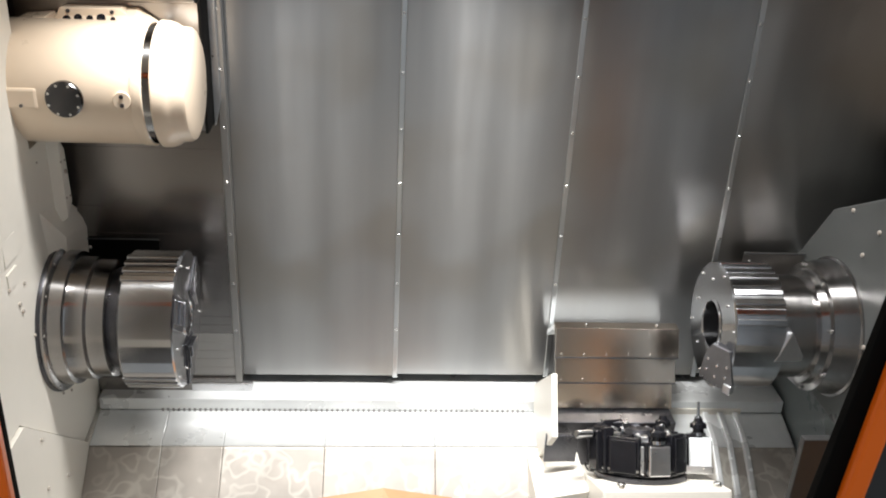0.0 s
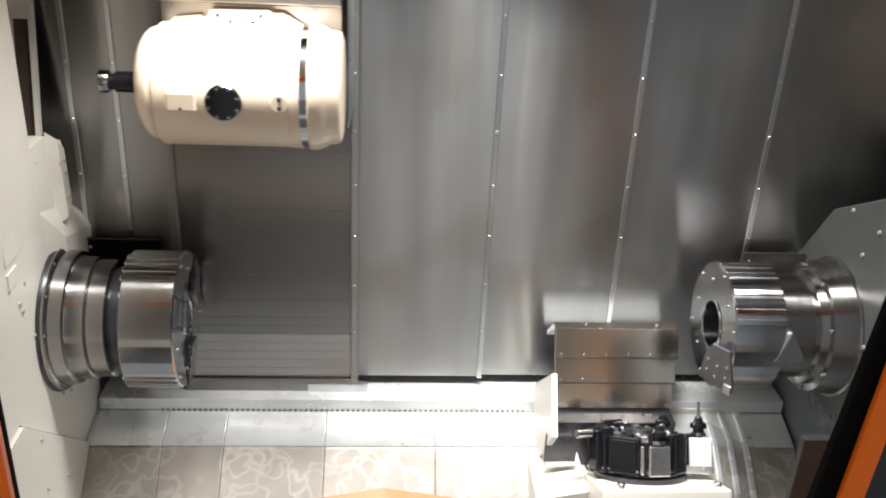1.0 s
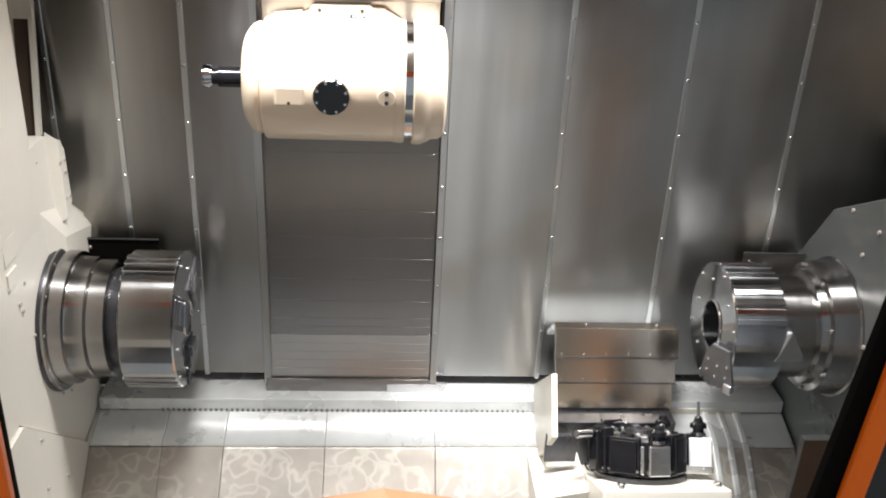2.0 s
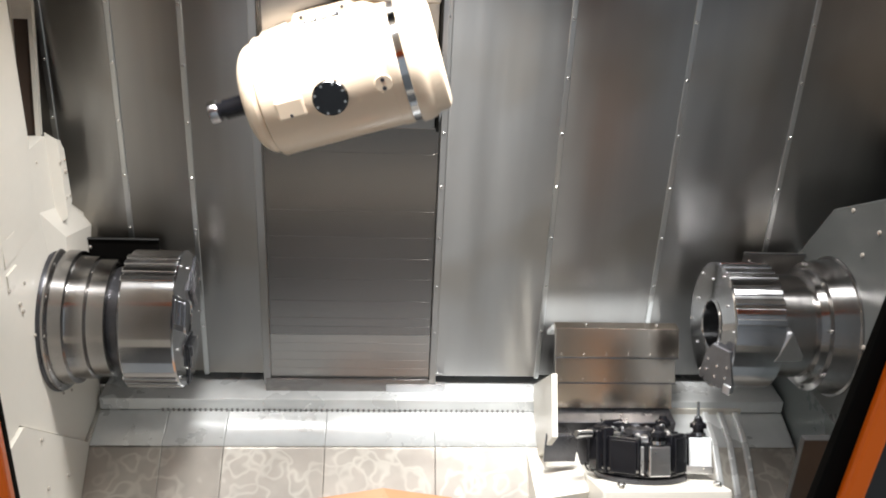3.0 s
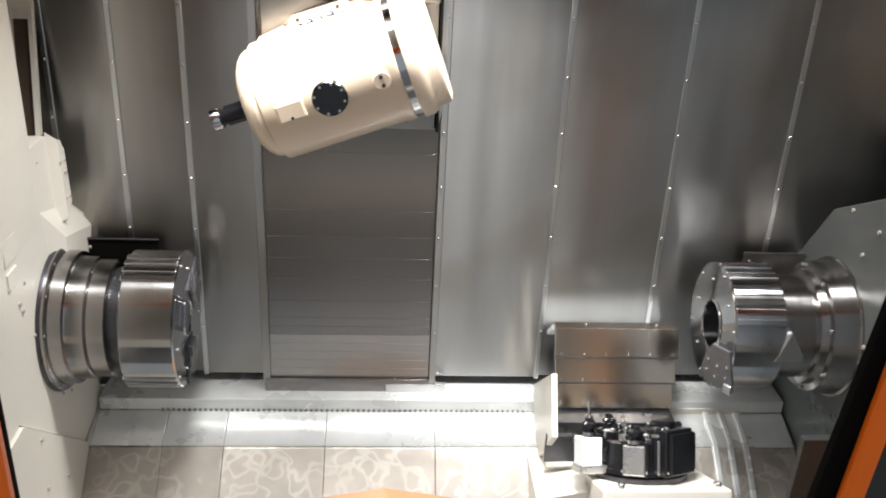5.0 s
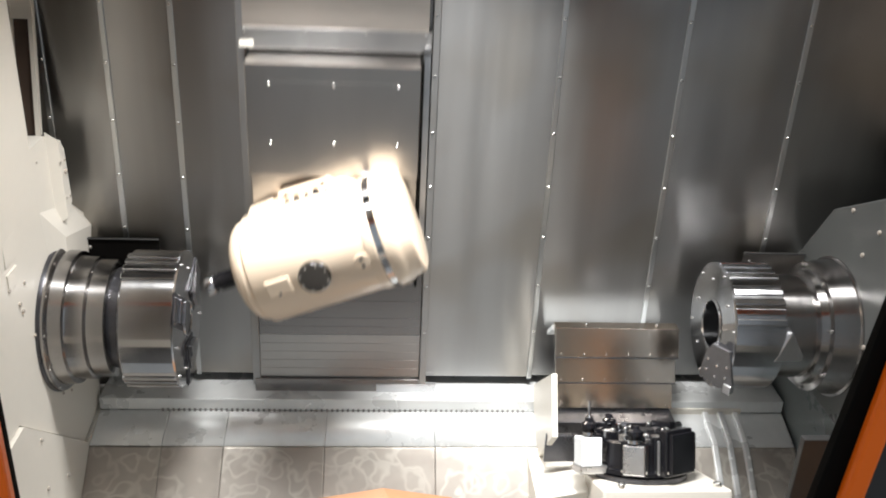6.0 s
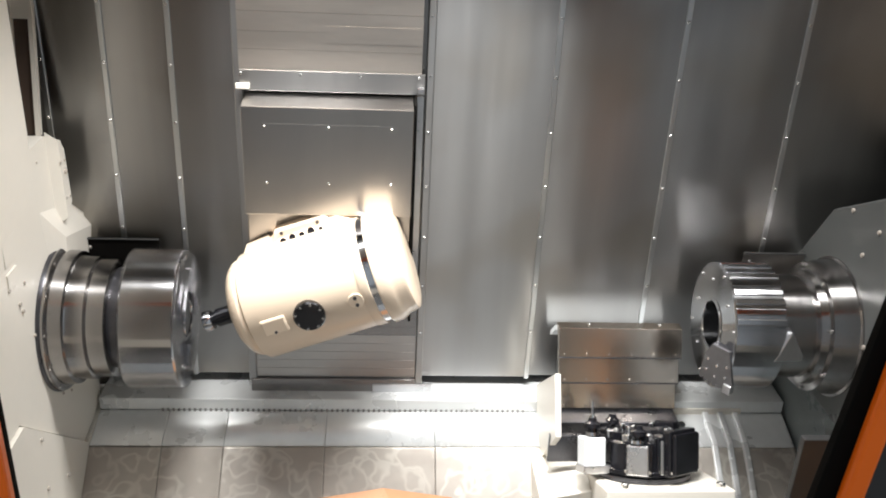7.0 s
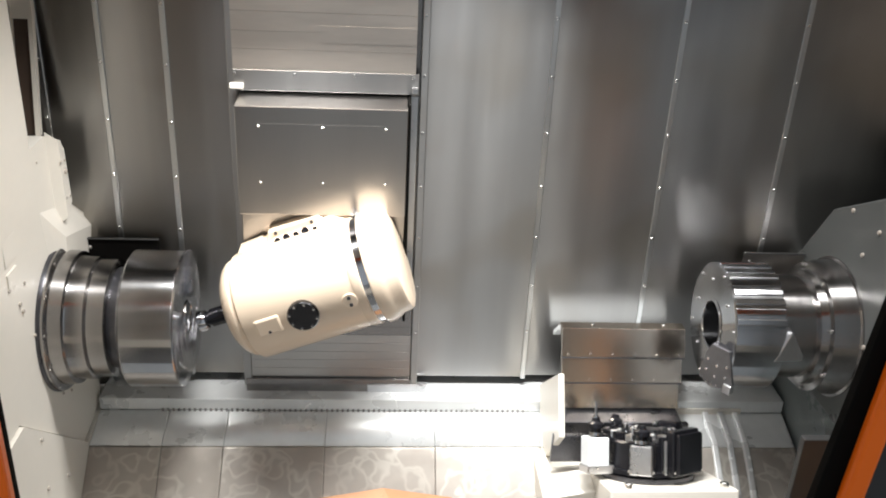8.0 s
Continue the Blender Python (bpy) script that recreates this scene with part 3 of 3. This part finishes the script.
# ---------------------------------------------------------------- chucks
def chuck_face(t, R, face, out, jaws, flutes, bars, hole=1.0, deep=-0.0008):
    """Jaws, bore and screws on a chuck; face: x of the front, out: +1 when it looks along +x."""
    s = out
    part("bore", lathe([(face + s * 0.001, 0.046 * hole), (face + s * 0.004, 0.048 * hole), (face + s * 0.004, 0.051 * hole), (face + s * 0.0005, 0.053 * hole)], 48), CHROME, t, "bright bore ring", True)
    part("bore_bottom", lathe([(face - s * deep, 0), (face - s * deep, 0.047 * hole)], 48), BLACK, t)
    for a in jaws:
        m = Matrix.Rotation(radians(a), 4, "X")
        bm = bmesh.new()
        for r0, r1, d, w in ((0.070, 0.105, 0.016, 0.032), (0.105, 0.140, 0.011, 0.032), (0.140, R - 0.002, 0.006, 0.032)):
            box(min(face, face + s * d), max(face, face + s * d), -w, w, r0, r1, 0.002, bm)
        part("jaw", turned(bm, m), FACE, t, "stepped steel jaw")
        j = bmesh.new()
        box(min(face, face + s * 0.003), max(face, face + s * 0.003), -0.044, 0.044, 0.062, R - 0.002, 0, j)
        part("jaw_slide", turned(j, m), DARKSTEEL, t)
    for k in range(12):
        a = radians(30 * k + 7)
        r = R - 0.016 if k % 2 else R - 0.05
        piece("screw", BOLT_X, t, face, r * math.cos(a), r * math.sin(a), rot=(0, 0, 0 if s > 0 else 180), scale=.5)
    # raised key bars along the rim
    back = face - s * 0.145
    for c in flutes:
        for k in range(bars):
            m = Matrix.Rotation(radians(c + (k - (bars - 1) / 2) * 9.0), 4, "X")
            part("rim_bar", turned(box(min(face - s * 0.004, back), max(face - s * 0.004, back), -0.0095, 0.0095, R - 0.012, R + 0.0035, 0.003), m), CHROME, t)


def left_chuck():
    base = thing("spindle_nose", "stepped polished spindle nose on the cream wall", "spindle")
    prof = [(-1.045, 0.06), (-1.045, 0.2025), (-1.024, 0.2025), (-1.021, 0.198), (-1.018, 0.186), (-0.985, 0.183), (-0.982, 0.172), (-0.978, 0.170), (-0.935, 0.170), (-0.932, 0.160), (-0.928, 0.163), (-0.885, 0.163), (-0.882, 0.158), (-0.882, 0.06)]
    part("stepped_ring", lathe(prof, 128), NOSE, base, "", True)
    part("rear_flange", lathe([(-1.050, 0.19), (-1.050, 0.206), (-1.034, 0.206), (-1.030, 0.2045), (-1.030, 0.19)], 128), DARKSTEEL, base, "dark flange ring", True)
    part("gap_ring", lathe([(-0.884, 0.05), (-0.884, 0.140), (-0.845, 0.140), (-0.845, 0.05)], 64), DARKSTEEL, base, "", True)
    for k in range(12):
        a = radians(30 * k + 15)
        piece("bolt", BOLT_X, base, -1.024, 0.194 * math.cos(a), 0.194 * math.sin(a), scale=.6)
    t = thing("chuck", "large polished three-jaw lathe chuck on the main spindle", "chuck", "chucks", m=pose(-0.70, 0, 0))
    part("body", lathe([(-0.147, 0), (-0.147, 0.178), (-0.142, 0.187), (-0.138, 0.19), (-0.004, 0.19), (0.0, 0.186), (0.0, 0)], 160), CHROME, t, "", True)
    chuck_face(t, 0.19, 0.0, 1, (55, 175, 295), (14, 134, 254), 4)
    return t


def right_chuck():
    base = thing("spindle_nose", "stepped polished nose of the counter spindle", "spindle")
    prof = [(1.16, 0.06), (1.16, 0.205), (1.145, 0.205), (1.142, 0.198), (1.10, 0.192), (1.075, 0.188), (1.072, 0.170), (1.05, 0.166), (1.047, 0.150), (0.948, 0.150), (0.945, 0.146), (0.945, 0.06)]
    part("stepped_ring", lathe(prof, 128), NOSE, base, "", True)
    for k in range(8):
        a = radians(45 * k + 20)
        piece("bolt", BOLT_X, base, 1.072, 0.18 * math.cos(a), 0.18 * math.sin(a), rot=(0, 0, 180), scale=.7)
    t = thing("chuck", "polished chuck with ribbed rim and toothed lower jaw", "chuck", "chucks", m=pose(0.80, 0, 0))
    part("body", lathe([(0.145, 0), (0.145, 0.176), (0.140, 0.183), (0.004, 0.183), (0.0, 0.179), (0.0, 0.070), (0.11, 0.068), (0.11, 0)], 160), CHROME, t, "", True)
    chuck_face(t, 0.183, 0.0, -1, (), (22, 250), 9, 1.48, 0.108)
    part("support_bracket", prism([(0.150, 0.085), (0.195, 0.010), (0.195, -0.006), (0.115, -0.010), (0.125, 0.008)], -0.185, -0.150, "y", 0.003), SILVER, t, "bright machined bracket")
    # fan-shaped lower jaw with a toothed outer edge
    fan = [(-0.034, 0.052), (-0.050, 0.085), (-0.056, 0.12), (-0.062, 0.17)]
    for k in range(7):
        u = -0.054 + 0.018 * k
        top = 0.196 - 2.2 * u * u
        fan += [(u - 0.006, top), (u + 0.005, top + 0.001), (u + 0.0065, top - 0.008), (u + 0.0115, top - 0.008)]
    fan += [(0.068, 0.165), (0.054, 0.12), (0.046, 0.085), (0.034, 0.052)]
    stand = Matrix.Translation((-0.018, -0.146, 0.056)) @ Matrix.Rotation(radians(38), 4, "Z") @ Matrix.Rotation(radians(180), 4, "X")
    j = part("toothed_jaw", turned(prism([(u * 0.80, v * 0.84) for u, v in fan], -0.010, 0.0, "x"), stand), JAW, t, "fan-shaped toothed steel jaw")
    for u, v in ((-0.03, 0.09), (0.0, 0.10), (0.03, 0.09), (-0.030, 0.125), (0.0, 0.135), (0.030, 0.125)):
        at = piece("screw", BOLT_X, j, 0, 0, 0)
        at.matrix_local = stand @ pose(-0.010, u, v, 0, 0, 180) @ Matrix.Scale(0.45, 4)
    part("jaw_arm", turned(box(0.0, 0.03, -0.035, 0.035, 0.05, 0.11, 0.003), stand), DARKSTEEL, t)
    part("jaw_lug", turned(box(-0.018, 0.006, 0.030, 0.056, 0.140, 0.168, 0.004), stand), SILVER, t, "bright clamped lug")
    return t


def guards():
    for x0, x1, y, z, label in ((-1.035, -0.815, 0.22, 0.140, "dark steel splash guard above the main spindle"), (0.953, 1.145, 0.22, 0.130, "steel splash guard with a dark lip above the counter spindle")):
        t = thing("splash_guard", label, "guard", "splash guards")
        part("plate", box(x0, x1, y, y + 0.004, z - 0.20, z, 0.001), RUBBER if x0 < 0 else PLATE, t)
        part("lip", box(x0, x1, y - 0.006, y, z - 0.004, z, 0.001), DARK, t)
        piece("screw", SCREW_Y, t, x0 + 0.02, y, z - 0.03)


# ---------------------------------------------------------------- lower turret
def turret_slide():
    t = thing("turret_slide", "turret cross slide under stepped steel covers", "machine slide")
    # stepped covers, each over the next
    edges = ((0.148, -0.090, 0.372, 0.754), (0.112, -0.170, 0.375, 0.749), (0.077, -0.247, 0.378, 0.744), (0.042, -0.326, 0.380, 0.740))
    for i in range(3):
        y0, z0, a, b = edges[i]
        y1, z1, _, _ = edges[i + 1]
        o = 0.026 - 0.013 * i
        c = part("cover_plate", prism([(y0 - o, z0), (y1 - o, z1), (y1 - o + 0.003, z1), (y0 + 0.012, z0 - 0.006), (y0 + 0.012, z0)], a, b, "x", 0.0008), COVER, t, "sloping brushed steel cover")
        # added dark strip draws the shade line under each overhanging cover edge
        if i < 2:
            part("wiper", box(a, b, y1 - o - 0.002, y1 - o + 0.011, z1 - 0.0038, z1 - 0.0004, 0.0008), DARKSTEEL, c, "dark strip put in for the shade line below the cover")
        for k in range(6):
            f = 0.05 + 0.18 * k
            piece("screw", SCREW_Y, c, a + (b - a) * f, y1 - o + 0.003, z1 + 0.009, scale=.55)
    part("rear_plate", prism([(0.162, -0.102), (0.226, -0.158), (0.226, -0.175), (0.162, -0.120)], 0.368, 0.754, "x"), NEUTRAL, t, "white sloping rear plate")
    for x in (0.47, 0.69):
        piece("screw", SCREW_Z, t, x, 0.146, -0.090, scale=1.2)
    part("slide_body", box(0.378, 0.742, -0.02, 0.12, -0.60, -0.335, 0.003), DARKSTEEL, t)
    part("side_guard", prism([(0.18, -0.335), (-0.06, -0.135), (-0.16, -0.285), (0.05, -0.545)], 0.333, 0.350, "x", 0.002), WHITE, t, "white painted side guard")
    part("square_plate", box(0.330, 0.425, -0.10, -0.085, -0.42, -0.325, 0.002), DARKSTEEL, t, "dark square steel plate")
    tilt = Matrix.Translation((0.605, -0.16, -0.405)) @ Matrix.Rotation(radians(-28), 4, "X")
    part("base", turned(box(-0.155, 0.205, -0.185, 0.20, -0.25, -0.014, 0.006), tilt), WHITE, t, "cream painted turret base")
    part("base_wing", prism([(0.30, -0.475), (0.45, -0.445), (0.45, -0.60), (0.30, -0.62)], -0.20, 0.02, "y", 0.004), WHITE, t)
    part("base_edge", prism([(0.335, -0.505), (0.46, -0.555), (0.52, -0.60), (0.36, -0.60)], -0.212, -0.20, "y", 0.002), DARKSTEEL, t)
    for x, y in ((-0.10, -0.165), (0.175, -0.15)):
        b = piece("bolt", BOLT_X, t, 0, 0, 0)
        b.matrix_local = tilt @ Matrix.Translation((x, y, -0.014)) @ ALONG_Z @ Matrix.Scale(1.6, 4)
    return t


def turret_disc():
    t = thing("turret_disc", "black indexing turret disc carrying tool holders", "tool turret")
    disc = lathe([(0, 0), (0, 0.124), (0.006, 0.130), (0.018, 0.130), (0.022, 0.122), (0.092, 0.118), (0.098, 0.110), (0.098, 0.070), (0.112, 0.062), (0.112, 0)], 12)
    part("drum", turned(disc, ALONG_Z), BLACK, t)
    part("rim", turned(lathe([(-0.012, 0.09), (-0.012, 0.132), (0.001, 0.132), (0.001, 0.09)], 72), ALONG_Z), DARKSTEEL, t, "", True)
    part("hub_cap", turned(lathe([(0.112, 0), (0.112, 0.045), (0.124, 0.041), (0.124, 0)], 32), ALONG_Z), DARKSTEEL, t, "", True)

    def station(phi):
        return Matrix.Rotation(radians(phi), 4, "Z")

    def holder(phi, mat, label, wide, tall, deep, r=0.116, stack=True, slim=False):
        m = station(phi)
        back = part("holder_body", turned(box(-wide / 2 - (-0.008 if slim else 0.008), wide / 2 + (-0.008 if slim else 0.008), -r - deep * 0.55, -r + 0.012, 0.006, 0.016 + tall, 0.005), m), BLACK, t, "black tool holder body")
        b = box(-wide / 2, wide / 2, -r - deep, -r + 0.006, 0.012, 0.008 + tall, 0.004)
        h = part("tool_block", turned(b, m), mat, t, label)
        for u in (-1, 1):
            part("clamp_screw", turned(turned(rod(0.0045, 0.004, 8), Matrix.Translation((u * (wide / 2 + 0.002), -r - deep * 0.55, 0.022)) @ ALONG_Y), m), SCREW, h)
        if stack:
            z = 0.012 + tall
            at = Matrix.Translation((0, -r - deep * 0.4, 0)) @ ALONG_Z
            col = turned(lathe([(z, 0), (z, 0.021), (z + 0.010, 0.021), (z + 0.010, 0.014)], 20), at)
            part("collar", turned(col, m), CHROME, h, "bright collar ring", True)
            col = turned(lathe([(z + 0.010, 0), (z + 0.010, 0.016), (z + 0.022, 0.016), (z + 0.022, 0.024), (z + 0.034, 0.024), (z + 0.040, 0.014), (z + 0.050, 0.011), (z + 0.050, 0)], 20), at)
            part("clamp_nut", turned(col, m), BLACK, h, "black clamp nut", True)
        return h

    def spike(phi, z, r, length):
        col = turned(lathe([(z, 0), (z, 0.010), (z + 0.012, 0.010), (z + 0.014, 0.0045), (z + length, 0.004), (z + length, 0)], 14), Matrix.Translation((0, -r, 0)) @ ALONG_Z)
        part("drill", turned(col, station(phi)), CHROME, t, "slim steel drill", True)

    holder(6, SILVER, "satin aluminium tool block", 0.062, 0.088, 0.030)
    w = holder(78, NEUTRAL, "white tool block with silver foot", 0.056, 0.098, 0.058, r=0.142, slim=True)
    part("foot", turned(box(-0.030, 0.030, -0.204, -0.120, 0.004, 0.028, 0.003), station(78)), SILVER, w, "silver foot plate")
    spike(78, 0.152, 0.165, 0.055)
    holder(-38, BLACK, "black tool block", 0.080, 0.098, 0.014, stack=False)
    holder(-75, BLACK, "black angled tool block", 0.050, 0.120, 0.040, stack=False)
    arm = turned(rod(0.012, 0.05, 14, 0.002), Matrix.Translation((0, -0.16, 0.115)) @ ALONG_Y)
    part("probe", turned(arm, station(-75)), CHROME, t, "bright probe", True)
    loop = bmesh.new()
    ring = []
    for k in range(15):
        a = radians(200 + 12 * k)
        c = Vector((-0.155 + 0.028 * math.cos(a), -0.075 + 0.004 * k, 0.055 + 0.045 * math.sin(a)))
        ring.append([loop.verts.new(c + Vector((0.003 * math.cos(b), 0.003 * math.sin(b), 0))) for b in [radians(60 * q) for q in range(6)]])
    for p, n in zip(ring, ring[1:]):
        for q in range(6):
            loop.faces.new((p[q], p[(q + 1) % 6], n[(q + 1) % 6], n[q]))
    part("hose", loop, BLACK, t, "thin black hose loop", True)
    holder(132, SILVER, "satin aluminium tool block", 0.062, 0.088, 0.030)
    holder(195, BLACK, "large black angular tool block", 0.115, 0.120, 0.030, stack=False)
    holder(240, BLACK, "black angled tool block", 0.050, 0.110, 0.040, stack=False)
    holder(165, SILVER, "narrow steel clamp", 0.020, 0.10, 0.012, stack=False)
    holder(-12, SILVER, "narrow steel clamp", 0.018, 0.085, 0.012, stack=False)
    holder(42, BLACK, "black tool block", 0.060, 0.105, 0.020, stack=False)
    for phi in (0, 30, 60, 90, 120, 150, 180, 210, 240, 270, 300, 330):
        m = station(phi + 20)
        part("clamp", turned(box(-0.012, 0.012, -0.108, -0.07, 0.096, 0.118, 0.003), m), SILVER if phi % 60 else BLACK, t)
    for k, (phi, r, h, mat) in enumerate(((15, 0.075, 0.030, CHROME), (60, 0.080, 0.022, SILVER), (105, 0.072, 0.034, CHROME), (150, 0.080, 0.020, SILVER), (200, 0.074, 0.032, CHROME), (250, 0.080, 0.024, SILVER), (300, 0.072, 0.034, CHROME), (340, 0.082, 0.020, SILVER))):
        f = lathe([(0.098, 0), (0.098, 0.013), (0.098 + h * 0.4, 0.013), (0.098 + h * 0.45, 0.009), (0.098 + h, 0.009), (0.102 + h, 0.005), (0.102 + h, 0)], 18)
        part("coolant_fitting", turned(turned(f, Matrix.Translation((0, -r, 0)) @ ALONG_Z), station(phi)), mat, t, "bright coolant fitting", True)
    return t


def floor_strips():
    t = thing("cable_duct", "white sheet duct behind the turret slide", "duct")
    part("duct", prism([(0.72, -0.405), (1.02, -0.405), (1.02, -0.425), (0.86, -0.44), (0.72, -0.46)], 0.15, 0.20, "y", 0.002), WHITE, t)
    t = thing("chip_guard", "dark sheet guard in the corner by the door", "guard")
    part("plate", box(0.745, 0.86, -0.72, -0.70, -0.6, 0.135, 0.002), DARK, t)


# ---------------------------------------------------------------- keyed paths
HEAD = ((0, -0.902, 0.668, 0), (0.3, -0.899, 0.668, 0), (0.4, -0.877, 0.669, 0), (0.5, -0.832, 0.669, 0), (0.6, -0.778, 0.668, 0), (0.7, -0.727, 0.668, 0),
        (0.8, -0.661, 0.668, 0), (0.9, -0.596, 0.669, 0), (1.0, -0.539, 0.671, 0), (1.1, -0.522, 0.672, 0), (1.3, -0.494, 0.676, 0), (1.4, -0.428, 0.682, 0),
        (1.5, -0.357, 0.687, 0), (1.6, -0.308, 0.690, 0), (1.7, -0.287, 0.692, 0), (2.9, -0.287, 0.692, 0), (3.0, -0.289, 0.690, -17), (3.1, -0.290, 0.689, -20), (3.2, -0.290, 0.689, -20.2),
        (5.32, -0.290, 0.689, -20.2), (5.5, -0.294, 0.640, -20.2), (5.65, -0.304, 0.518, -20.2), (5.8, -0.315, 0.388, -20.2), (5.9, -0.323, 0.297, -20.2), (6.0, -0.333, 0.215, -20.2), (6.1, -0.340, 0.125, -20.2), (6.2, -0.342, 0.100, -20.2), (6.5, -0.343, 0.100, -20.2),
        (7.0, -0.348, 0.100, -20.2), (7.5, -0.356, 0.100, -20.2), (8.0, -0.364, 0.100, -20.2))


def chuck_angle(t):
    if t < 5.9:
        return 0.0
    if t < 6.5:
        return -75 * ((t - 5.9) / 0.6) ** 2
    u = min(t, 6.8) - 6.5
    a = -75 - 250 * u - 0.5 * 6200 * u * u
    return a - (t - 6.8) * 2110 if t > 6.8 else a


def motions():
    walk(MILL, [(t, pose(x, 0, z, 0, b, 0)) for t, x, z, b in HEAD])
    walk(RAM, [(t, pose(x, 0, z)) for t, x, z, b in HEAD])
    slide = [(t, x + 0.025 * max(0, 0.689 - z)) for t, x, z, b in HEAD]
    walk(CARRIAGE, [(t, pose(x, 0, 0)) for t, x in slide])
    for ob, frac, x0 in PANELS:
        if frac:
            walk(ob, [(t, pose(x0 + frac * (x + 0.290), 0, 0)) for t, x in slide])
        else:
            ob.location.x = x0
    times = [0, 5.9] + [5.9 + k / 30 for k in range(1, 64)]
    walk(CHUCK, [(t, pose(-0.70, 0, 0, chuck_angle(t))) for t in times])
    shift = ((0, 0), (6.1, 0), (6.5, 0.005), (7.0, 0.010), (7.5, 0.015), (8.0, 0.020))
    walk(SLIDE, [(t, pose(x, 0, 0)) for t, x in shift])
    turn = ((0, 0, 0), (4.2, 0, 0), (4.3, 0, -6), (4.4, 0, -62), (4.5, 0, -122), (4.6, 0, -153), (4.65, 0, -155), (6.1, 0, -155), (6.5, 0.005, -155), (7.0, 0.010, -155), (7.5, 0.015, -155), (8.0, 0.020, -155))
    walk(DISC, [(t, pose(0.605 + x, -0.16, -0.405, -28) @ pose(0, 0, 0, 0, 0, a)) for t, x, a in turn])


enclosure()
work_lights()
work_floor()
door_frame()
sliding_covers()
CARRIAGE = carriage()
RAM = ram()
MILL = milling_head()
CHUCK = left_chuck()
right_chuck()
guards()
SLIDE = turret_slide()
DISC = turret_disc()
floor_strips()
motions()
